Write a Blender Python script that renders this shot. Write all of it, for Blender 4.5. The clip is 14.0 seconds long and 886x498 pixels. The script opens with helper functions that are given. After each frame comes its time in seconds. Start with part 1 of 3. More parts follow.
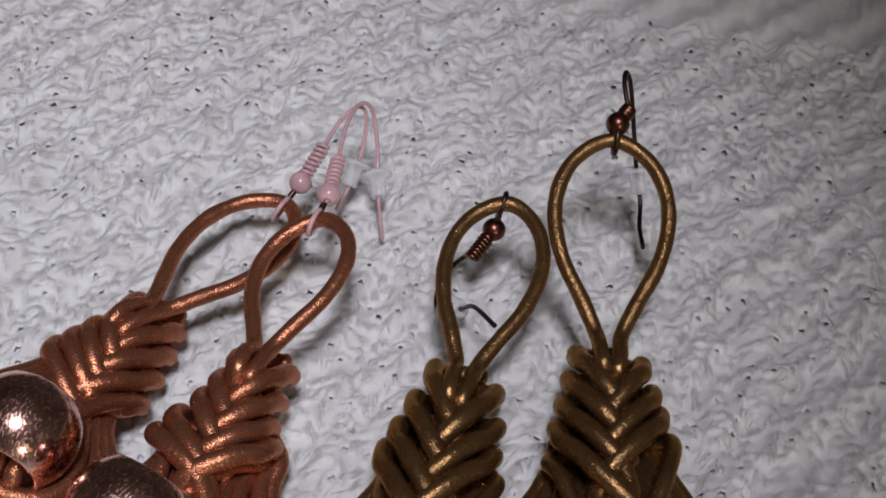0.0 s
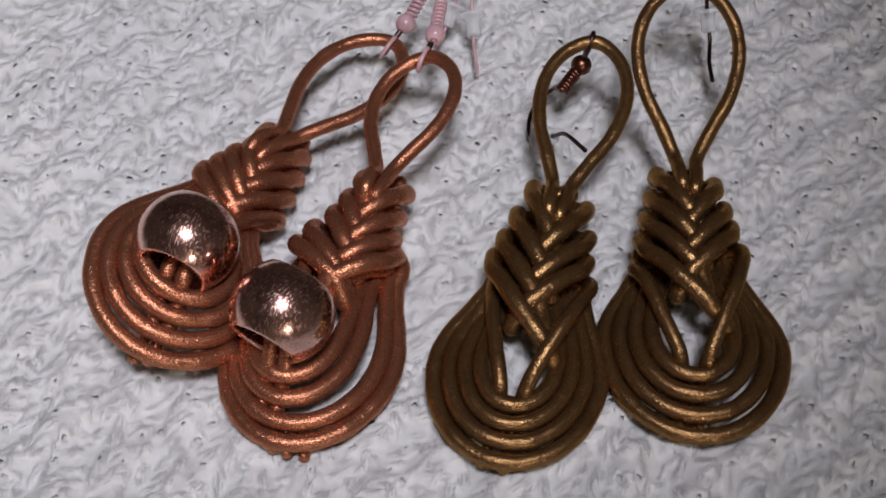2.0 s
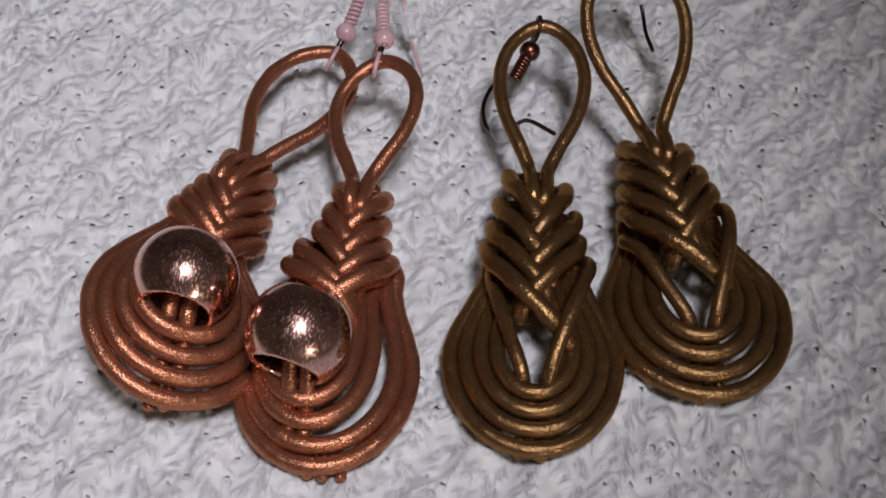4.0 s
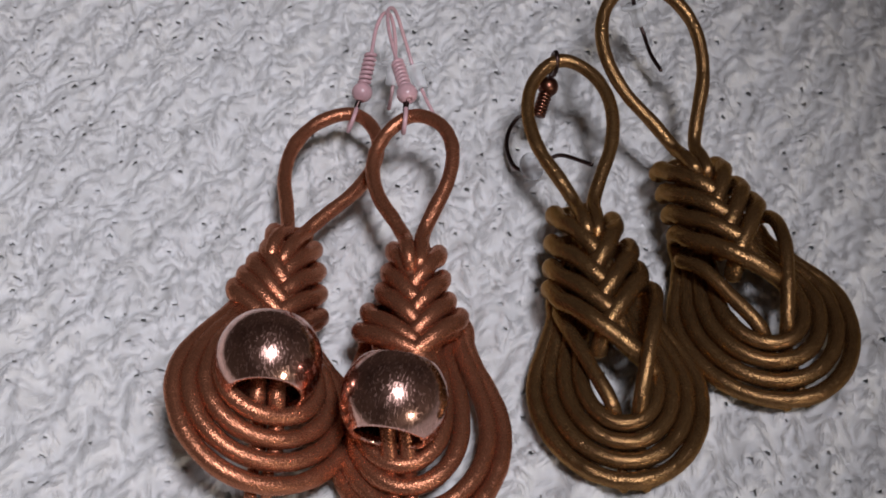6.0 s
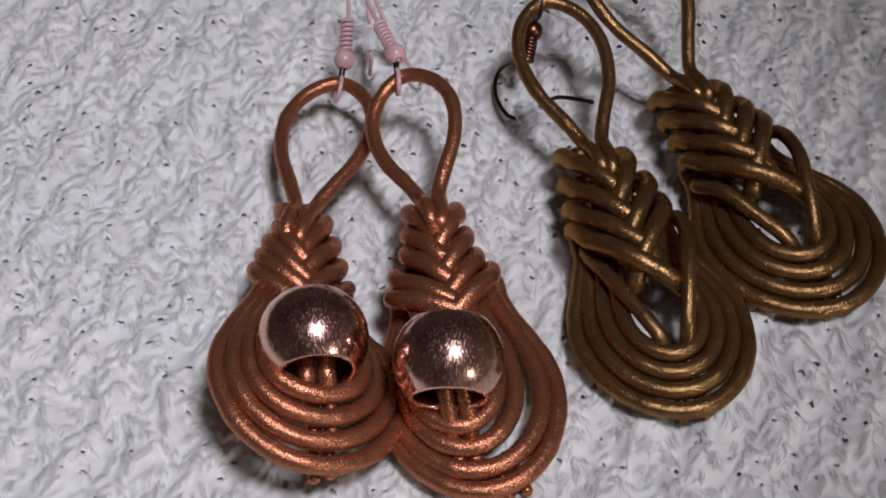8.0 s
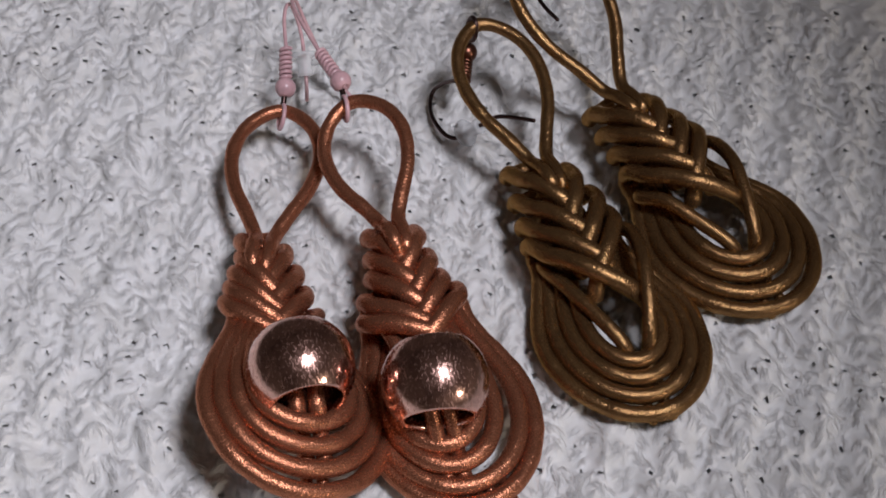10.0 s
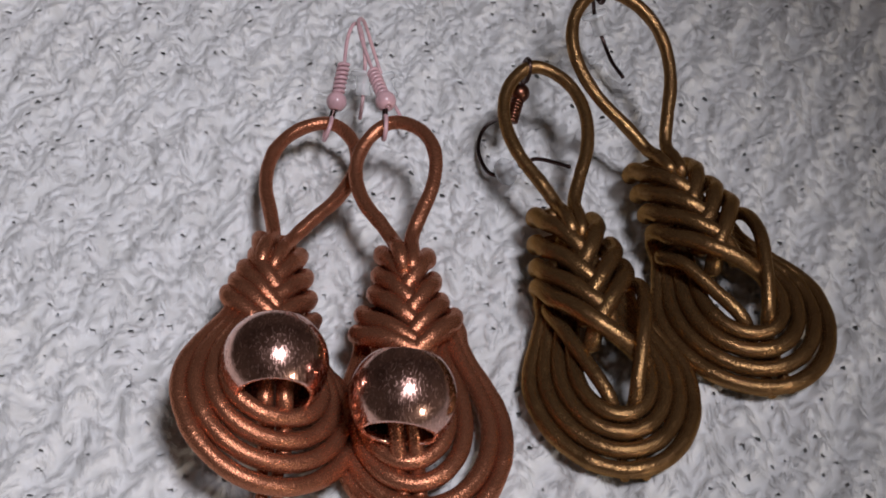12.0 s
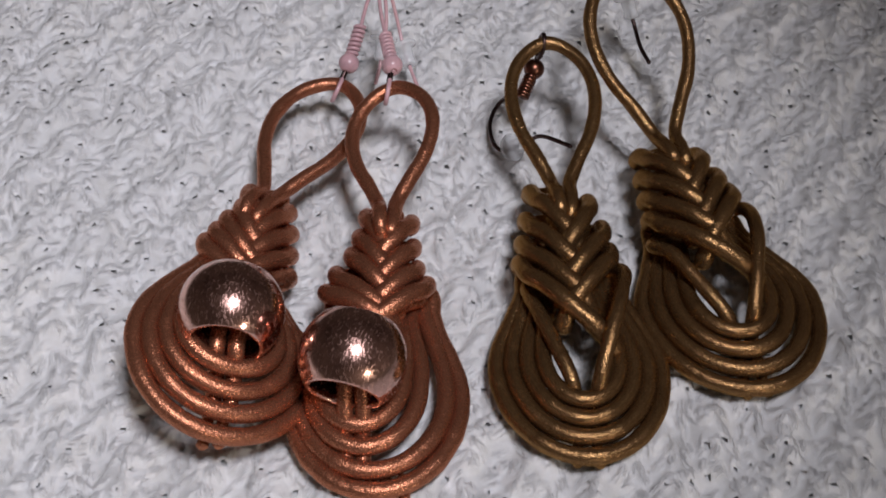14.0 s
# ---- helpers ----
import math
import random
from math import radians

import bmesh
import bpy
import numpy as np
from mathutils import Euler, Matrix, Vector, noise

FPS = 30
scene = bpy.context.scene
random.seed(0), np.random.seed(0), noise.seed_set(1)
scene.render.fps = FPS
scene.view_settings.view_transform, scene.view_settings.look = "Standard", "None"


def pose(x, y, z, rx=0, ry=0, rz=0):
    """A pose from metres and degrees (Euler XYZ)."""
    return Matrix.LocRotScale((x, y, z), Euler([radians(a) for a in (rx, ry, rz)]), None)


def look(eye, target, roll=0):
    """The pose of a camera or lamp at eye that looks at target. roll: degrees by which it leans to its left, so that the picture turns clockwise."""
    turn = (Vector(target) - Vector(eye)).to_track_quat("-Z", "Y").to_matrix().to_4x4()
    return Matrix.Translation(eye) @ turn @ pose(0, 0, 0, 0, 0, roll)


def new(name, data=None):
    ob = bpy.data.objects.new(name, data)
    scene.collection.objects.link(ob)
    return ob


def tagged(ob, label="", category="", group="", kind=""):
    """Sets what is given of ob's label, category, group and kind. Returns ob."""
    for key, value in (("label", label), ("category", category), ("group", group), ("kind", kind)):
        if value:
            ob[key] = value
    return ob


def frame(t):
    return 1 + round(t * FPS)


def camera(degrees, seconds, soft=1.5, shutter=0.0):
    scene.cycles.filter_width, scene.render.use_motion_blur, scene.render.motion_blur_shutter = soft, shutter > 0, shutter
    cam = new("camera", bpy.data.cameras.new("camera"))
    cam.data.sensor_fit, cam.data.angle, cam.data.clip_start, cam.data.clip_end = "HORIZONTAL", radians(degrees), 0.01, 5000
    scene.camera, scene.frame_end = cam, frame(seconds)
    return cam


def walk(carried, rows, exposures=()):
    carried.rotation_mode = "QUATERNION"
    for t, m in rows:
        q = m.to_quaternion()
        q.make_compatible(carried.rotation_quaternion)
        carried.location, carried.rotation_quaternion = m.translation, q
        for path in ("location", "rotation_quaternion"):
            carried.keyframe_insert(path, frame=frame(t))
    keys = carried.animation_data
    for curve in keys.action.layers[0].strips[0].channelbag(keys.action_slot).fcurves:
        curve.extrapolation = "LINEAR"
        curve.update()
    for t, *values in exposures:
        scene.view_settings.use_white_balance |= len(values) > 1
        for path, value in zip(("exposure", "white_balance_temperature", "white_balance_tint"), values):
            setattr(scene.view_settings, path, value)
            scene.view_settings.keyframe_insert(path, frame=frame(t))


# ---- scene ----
cam = camera(34.43, 14.0, soft=1.7)
PATH = [
    (0, (0.01665, -0.08010, 0.13296), (-0.00667, 0.05964, 0.0), 3.38),
    (0.5, (0.01774, -0.08821, 0.14426), (-0.00980, 0.05508, 0.0), 2.82),
    (1, (0.01802, -0.09454, 0.15077), (-0.00808, 0.04783, 0.0), 2.80),
    (1.5, (0.00978, -0.10056, 0.14525), (-0.01200, 0.03776, 0.0), 4.31),
    (2, (0.00925, -0.09927, 0.14949), (-0.01282, 0.02428, 0.0), 2.67),
    (2.2, (0.01088, -0.09658, 0.15490), (-0.01118, 0.02743, 0.0), 2.71),
    (4.3, (-0.01415, -0.10267, 0.14484), (-0.01029, 0.02400, 0.0), 2.11),
    (4.5, (-0.01464, -0.10176, 0.14373), (-0.01020, 0.02440, 0.0), 1.60),
    (5, (-0.02401, -0.09794, 0.14235), (-0.01359, 0.02559, 0.0), 0.69),
    (5.5, (-0.03251, -0.09665, 0.14530), (-0.01639, 0.02956, 0.0), -0.94),
    (6, (-0.03384, -0.09933, 0.14744), (-0.01737, 0.03394, 0.0), -0.67),
    (6.5, (-0.04250, -0.09957, 0.14586), (-0.01866, 0.03059, 0.0), -1.73),
    (7, (-0.04989, -0.09632, 0.14619), (-0.02146, 0.02894, 0.0), -2.46),
    (7.5, (-0.05123, -0.09457, 0.14556), (-0.02220, 0.03116, 0.0), -3.06),
    (8, (-0.05052, -0.09563, 0.14250), (-0.02077, 0.02702, 0.0), -3.32),
    (8.5, (-0.05122, -0.09451, 0.14382), (-0.01694, 0.02536, 0.0), -2.72),
    (8.7, (-0.05236, -0.09528, 0.14291), (-0.01615, 0.02570, 0.0), -2.01),
    (10.8, (-0.07353, -0.08737, 0.15169), (-0.01314, 0.02959, 0.0), 2.62),
    (11, (-0.06940, -0.08817, 0.15096), (-0.01106, 0.03356, 0.0), 1.81),
    (11.5, (-0.05623, -0.09393, 0.14761), (-0.00882, 0.03558, 0.0), 2.44),
    (12, (-0.05005, -0.10170, 0.14607), (-0.01470, 0.03433, 0.0), 3.36),
    (12.5, (-0.04268, -0.10546, 0.14245), (-0.02269, 0.03011, 0.0), 2.49),
    (13, (-0.03580, -0.10438, 0.14249), (-0.02059, 0.02681, 0.0), 1.42),
    (13.5, (-0.03209, -0.10538, 0.14350), (-0.01348, 0.02977, 0.0), 2.38),
    (14, (-0.02936, -0.10560, 0.14245), (-0.01428, 0.02855, 0.0), 2.53),
]
walk(cam, [(t, look(e, a, r)) for t, e, a, r in PATH])

# ---- light ----
world = bpy.data.worlds.new("world")
scene.world = world
world.use_nodes = True
world.node_tree.nodes["Background"].inputs["Color"].default_value = (0.75, 0.72, 0.85, 1)
world.node_tree.nodes["Background"].inputs["Strength"].default_value = 0.04


def lamp(name, kind, eye, target, size, watts, colour):
    data = bpy.data.lights.new(name, kind)
    data.energy, data.color = watts, colour
    if kind == "AREA":
        data.shape, data.size = "DISK", size
    else:
        data.shadow_soft_size = size
    ob = new(name, data)
    ob.matrix_world = look(eye, target)
    return ob


# Added key spot, fixed; stands in for a light that moves with the camera.
key_lamp = lamp("key_lamp", "SPOT", (0.042, -0.185, 0.475), (-0.066, 0.048, 0), 0.048, 7.9, (0.945, 0.94, 1.06))
key_lamp.data.spot_size, key_lamp.data.spot_blend = radians(33), 1.0
lamp("room_lamp", "POINT", (0.52, -1.00, 0.27), (0, 0, 0), 0.075, 7.0, (1.0, 0.89, 0.76))
scene.view_settings.exposure = 0.0

# ---- materials ----
MM = 0.001


def material(name):
    m = bpy.data.materials.new(name)
    m.use_nodes = True
    nt = m.node_tree
    return m, nt, nt.nodes["Principled BSDF"]


def node(nt, kind, **values):
    n = nt.nodes.new(kind)
    for key, value in values.items():
        n.inputs[key.replace("_", " ")].default_value = value
    return n


def ramp(nt, fac, stops):
    n = nt.nodes.new("ShaderNodeValToRGB")
    while len(n.color_ramp.elements) < len(stops):
        n.color_ramp.elements.new(0.5)
    for el, (at, colour) in zip(n.color_ramp.elements, stops):
        el.position, el.color = at, (*colour, 1)
    nt.links.new(fac, n.inputs["Fac"])
    return n.outputs["Color"]


def bump(nt, height, strength, distance, normal=None):
    n = node(nt, "ShaderNodeBump", Strength=strength, Distance=distance)
    nt.links.new(height, n.inputs["Height"])
    if normal is not None:
        nt.links.new(normal, n.inputs["Normal"])
    return n.outputs["Normal"]


def foil_leather(name, dark, mid, bright, glint, metal, rough):
    """Cord leather with a rubbed metallic finish: long grain, cross creases and small worn flecks. UVs are in millimetres."""
    m, nt, bsdf = material(name)
    uv = nt.nodes.new("ShaderNodeTexCoord").outputs["UV"]
    long = node(nt, "ShaderNodeMapping", Scale=(0.9, 3.2, 1))
    nt.links.new(uv, long.inputs["Vector"])
    grain = node(nt, "ShaderNodeTexNoise", Scale=1.0, Detail=5, Roughness=0.6)
    nt.links.new(long.outputs["Vector"], grain.inputs["Vector"])
    fleck = node(nt, "ShaderNodeTexNoise", Scale=4.2, Detail=3, Roughness=0.65)
    nt.links.new(uv, fleck.inputs["Vector"])
    patch = node(nt, "ShaderNodeTexNoise", Scale=0.3, Detail=3)
    nt.links.new(uv, patch.inputs["Vector"])
    cross = node(nt, "ShaderNodeMapping", Scale=(1.9, 0.26, 1))
    nt.links.new(uv, cross.inputs["Vector"])
    crease = node(nt, "ShaderNodeTexNoise", Scale=1.0, Detail=2, Roughness=0.5, Distortion=0.5)
    nt.links.new(cross.outputs["Vector"], crease.inputs["Vector"])

    def blend(a, wa, b, wb):
        one, two = nt.nodes.new("ShaderNodeMath"), nt.nodes.new("ShaderNodeMath")
        one.operation, two.operation = "MULTIPLY", "MULTIPLY_ADD"
        nt.links.new(b, one.inputs[0])
        one.inputs[1].default_value, two.inputs[1].default_value = wb, wa
        nt.links.new(a, two.inputs[0])
        nt.links.new(one.outputs[0], two.inputs[2])
        return two.outputs[0]

    tone = blend(blend(grain.outputs["Fac"], 0.5, fleck.outputs["Fac"], 0.5), 0.7, patch.outputs["Fac"], 0.3)
    nt.links.new(ramp(nt, tone, [(0.34, dark), (0.52, mid), (0.60, mid), (0.70, bright)]), bsdf.inputs["Base Color"])
    bsdf.inputs["Metallic"].default_value = metal
    rr = node(nt, "ShaderNodeMapRange")
    rr.inputs["From Min"].default_value, rr.inputs["From Max"].default_value = 0.35, 0.65
    rr.inputs["To Min"].default_value, rr.inputs["To Max"].default_value = rough + 0.10, rough - 0.06
    nt.links.new(fleck.outputs["Fac"], rr.inputs["Value"])
    nt.links.new(rr.outputs["Result"], bsdf.inputs["Roughness"])
    n1 = bump(nt, crease.outputs["Fac"], 0.2, 0.3 * MM)
    n2 = bump(nt, grain.outputs["Fac"], 0.22, 0.14 * MM, n1)
    n3 = bump(nt, fleck.outputs["Fac"], 0.5, 0.14 * MM, n2)
    bsdf.inputs["Specular Tint"].default_value = (*glint, 1)
    bsdf.inputs["Specular IOR Level"].default_value = 0.35
    nt.links.new(n3, bsdf.inputs["Normal"])
    return m


copper_leather = foil_leather("copper_leather", (0.33, 0.124, 0.066), (0.45, 0.176, 0.096), (0.80, 0.42, 0.25), (0.90, 0.66, 0.55), 0.80, 0.24)
gold_leather = foil_leather("gold_leather", (0.16, 0.084, 0.035), (0.28, 0.156, 0.065), (0.90, 0.64, 0.32), (0.80, 0.58, 0.36), 0.85, 0.22)


def plain_metal(name, colour, rough, metal=1.0, scratch=0.0):
    m, nt, bsdf = material(name)
    at = nt.nodes.new("ShaderNodeTexCoord").outputs["Object"]
    tone = node(nt, "ShaderNodeTexNoise", Scale=900, Detail=4)
    nt.links.new(at, tone.inputs["Vector"])
    c = ramp(nt, tone.outputs["Fac"], [(0.3, tuple(v * 0.75 for v in colour)), (0.7, colour)])
    nt.links.new(c, bsdf.inputs["Base Color"])
    bsdf.inputs["Metallic"].default_value = metal
    bsdf.inputs["Roughness"].default_value = rough
    if scratch:
        thin = node(nt, "ShaderNodeMapping", Scale=(4800, 800, 2200), Rotation=(0.4, 0.3, 0.9))
        nt.links.new(at, thin.inputs["Vector"])
        marks = node(nt, "ShaderNodeTexNoise", Scale=1.0, Detail=3, Roughness=0.6)
        nt.links.new(thin.outputs["Vector"], marks.inputs["Vector"])
        nt.links.new(bump(nt, marks.outputs["Fac"], scratch, 0.05 * MM), bsdf.inputs["Normal"])
        rr = node(nt, "ShaderNodeMapRange")
        rr.inputs["From Min"].default_value, rr.inputs["From Max"].default_value = 0.48, 0.66
        rr.inputs["To Min"].default_value, rr.inputs["To Max"].default_value = rough * 0.85, rough * 2.3
        nt.links.new(marks.outputs["Fac"], rr.inputs["Value"])
        nt.links.new(rr.outputs["Result"], bsdf.inputs["Roughness"])
    return m


rose_metal = plain_metal("rose_gold_metal", (0.86, 0.52, 0.43), 0.16, scratch=0.07)
antique_copper = plain_metal("antique_copper", (0.20, 0.085, 0.055), 0.32)
dark_wire = plain_metal("dark_wire", (0.09, 0.055, 0.05), 0.35)
pink_enamel = plain_metal("pink_enamel", (0.70, 0.43, 0.45), 0.28, metal=0.0)
clear_rubber, _nt, _b = material("clear_rubber")
_b.inputs["Base Color"].default_value = (0.85, 0.87, 0.88, 1)
_b.inputs["Roughness"].default_value = 0.22
_b.inputs["Alpha"].default_value = 0.45


def yarn_material():
    m, nt, bsdf = material("white_yarn")
    at = nt.nodes.new("ShaderNodeTexCoord").outputs["Object"]
    fuzz = node(nt, "ShaderNodeTexNoise", Scale=2600, Detail=5, Roughness=0.7)
    nt.links.new(at, fuzz.inputs["Vector"])
    tone = node(nt, "ShaderNodeTexNoise", Scale=260, Detail=4, Roughness=0.6)
    nt.links.new(at, tone.inputs["Vector"])
    lean = node(nt, "ShaderNodeMapping", Scale=(520, 2300, 900), Rotation=(0, 0, 0.7))
    nt.links.new(at, lean.inputs["Vector"])
    fibre = node(nt, "ShaderNodeTexNoise", Scale=1.0, Detail=3, Distortion=0.6)
    nt.links.new(lean.outputs["Vector"], fibre.inputs["Vector"])
    colour = ramp(nt, tone.outputs["Fac"], [(0.3, (0.70, 0.69, 0.66)), (0.65, (0.84, 0.835, 0.82))])
    nt.links.new(colour, bsdf.inputs["Base Color"])
    bsdf.inputs["Roughness"].default_value = 0.95
    bsdf.inputs["Specular IOR Level"].default_value = 0.1
    bsdf.inputs["Sheen Weight"].default_value = 0.2
    bsdf.inputs["Subsurface Weight"].default_value = 0.3
    bsdf.inputs["Subsurface Radius"].default_value = (1.0, 0.95, 0.9)
    bsdf.inputs["Subsurface Scale"].default_value = 0.6 * MM
    n1 = bump(nt, fibre.outputs["Fac"], 0.3, 0.2 * MM)
    n2 = bump(nt, fuzz.outputs["Fac"], 0.4, 0.15 * MM, n1)
    nt.links.new(n2, bsdf.inputs["Normal"])
    return m


white_yarn = yarn_material()


def fibre_material():
    """Thin white fibres that let part of the light through."""
    m, nt, bsdf = material("white_fibre")
    geo = nt.nodes.new("ShaderNodeNewGeometry")
    colour = ramp(nt, geo.outputs["Random Per Island"], [(0.0, (0.80, 0.79, 0.77)), (1.0, (0.90, 0.90, 0.90))])
    soft, thru, mix = nt.nodes.new("ShaderNodeBsdfDiffuse"), nt.nodes.new("ShaderNodeBsdfTranslucent"), node(nt, "ShaderNodeMixShader", Fac=0.62)
    nt.links.new(colour, soft.inputs["Color"])
    nt.links.new(colour, thru.inputs["Color"])
    nt.links.new(soft.outputs[0], mix.inputs[1])
    nt.links.new(thru.outputs[0], mix.inputs[2])
    nt.links.new(mix.outputs[0], nt.nodes["Material Output"].inputs["Surface"])
    nt.nodes.remove(bsdf)
    return m


white_fibre = fibre_material()


def paint(name, colour):
    m, nt, bsdf = material(name)
    at = nt.nodes.new("ShaderNodeTexCoord").outputs["Object"]
    tone = node(nt, "ShaderNodeTexNoise", Scale=3, Detail=6)
    nt.links.new(at, tone.inputs["Vector"])
    nt.links.new(ramp(nt, tone.outputs["Fac"], [(0.3, tuple(v * 0.85 for v in colour)), (0.7, colour)]), bsdf.inputs["Base Color"])
    bsdf.inputs["Roughness"].default_value = 0.8
    return m


wall_paint, floor_wood, table_wood = paint("wall_paint", (0.72, 0.68, 0.70)), paint("floor_wood", (0.20, 0.12, 0.07)), paint("table_wood", (0.25, 0.15, 0.09))

# ---- the room around, the table and the blanket ----


def box(name, lo, hi, mat, kind="structure"):
    bm = bmesh.new()
    bmesh.ops.create_cube(bm, size=1)
    for v in bm.verts:
        v.co = [lo[n] + (v.co[n] + 0.5) * (hi[n] - lo[n]) for n in range(3)]
    me = bpy.data.meshes.new(name)
    bm.to_mesh(me)
    bm.free()
    me.materials.append(mat)
    ob = new(name, me)
    return tagged(ob, kind=kind) if kind else ob


box("floor", (-2, -2, -0.85), (2, 2, -0.75), floor_wood)
box("ceiling", (-2, -2, 1.65), (2, 2, 1.75), wall_paint)
box("wall_west", (-2.1, -2, -0.75), (-2, 2, 1.65), wall_paint)
box("wall_east", (2, -2, -0.75), (2.1, 2, 1.65), wall_paint)
box("wall_south", (-2, -2.1, -0.75), (2, -2, 1.65), wall_paint)
box("wall_north", (-2, 2, -0.75), (2, 2.1, 1.65), wall_paint)
tagged(box("table", (-0.5, -0.45, -0.75), (0.5, 0.55, -0.006), table_wood, ""), "plain brown wooden table under the white blanket", "table")


def spread(lo, a, b, hi, step, n):
    """Grid lines: fine between a and b, wider outside."""
    grow = np.linspace(0, 1, n + 1)[1:] ** 2
    return np.concatenate([(a - (a - lo) * grow)[::-1], np.arange(a, b, step), b + (hi - b) * grow])


RELIEF = 0.58
STITCH = dict(turn=math.radians(-14), wide=2.5, high=3.4)
JIT = np.random.RandomState(7).rand(128, 128, 24)


def to_stitches(X, Y):
    """Table millimetres to the blanket's own, slightly wavy stitch rows."""
    c, s = math.cos(STITCH["turn"]), math.sin(STITCH["turn"])
    A, B = (X * c + Y * s) / STITCH["wide"], (-X * s + Y * c) / STITCH["high"]
    return A + 0.22 * np.sin(B * 0.9 + 0.3) + 0.12 * np.sin(A * 0.7 + B * 0.5), B + 0.2 * np.sin(A * 0.8 + 1.0) + 0.1 * np.sin(B * 1.3 - A * 0.4)


def from_stitches(A, B):
    c, s = math.cos(STITCH["turn"]), math.sin(STITCH["turn"])
    a, b = A.copy(), B.copy()
    for _ in range(12):
        X, Y = a * STITCH["wide"] * c - b * STITCH["high"] * s, a * STITCH["wide"] * s + b * STITCH["high"] * c
        p, q = to_stitches(X, Y)
        a, b = a + 0.8 * (A - p), b + 0.8 * (B - q)
    return X, Y


def tuft(J, k, ca, cb):
    """The k-th loop of yarn in a stitch: middle, lean, half width, half length and height."""
    a = ca + 0.1 + 0.8 * J[..., k]
    b = cb + 0.1 + 0.8 * J[..., (8 + k) % 24] + 0.5 * (ca % 2)
    lean = np.where(ca % 2 == 0, 0.55, -0.35) + 0.9 * (J[..., 16 + k] - 0.5)
    return a, b, lean, 0.36 + 0.24 * J[..., (10 + k) % 24], 0.85 + 0.65 * J[..., 4 + k], 0.55 + 0.75 * J[..., 12 + k]


def pits(A, B, ca, cb, J):
    """Small deep gaps in the stitches, most of them on the raised bubbles."""
    ma, mb = ca + 0.5 + 0.5 * (J[..., 7] - 0.5), cb + 0.3 + 0.5 * (ca % 2) + 0.5 * (J[..., 6] - 0.5)
    px, py = (A - ma) * STITCH["wide"], (B - mb) * STITCH["high"]
    deep = np.where(J[..., 5] < 0.15 + 0.75 * puff(ma, mb), 0.7 * J[..., 3] + 0.6, 0)
    return deep * np.exp(-(((px / 0.56) ** 2 + ((py + 0.15 * np.abs(px)) / 0.5) ** 2) ** 1.5))


def swell(X, Y):
    return 0.1 * np.sin(X * 0.71 + 1.7 * np.sin(Y * 0.19)) * np.sin(Y * 0.62 + 1.3 * np.sin(X * 0.23)) + 0.5 * np.sin(X * 0.055 + 0.6) * np.sin(Y * 0.048) + 0.25 * np.sin(X * 0.13 + Y * 0.11)


def puff(A, B):
    """Raised bubbles of the knit, every other row set half a step aside."""
    a, b = A * STITCH["wide"] / 8.6, B * STITCH["high"] / 18.0
    lift = 0.5 + 0.5 * np.cos(2 * math.pi * (a + 0.06 * np.sin(7 * b))) * np.cos(2 * math.pi * (b + 0.04 * np.sin(5 * a)))
    return lift * lift * (3 - 2 * lift)


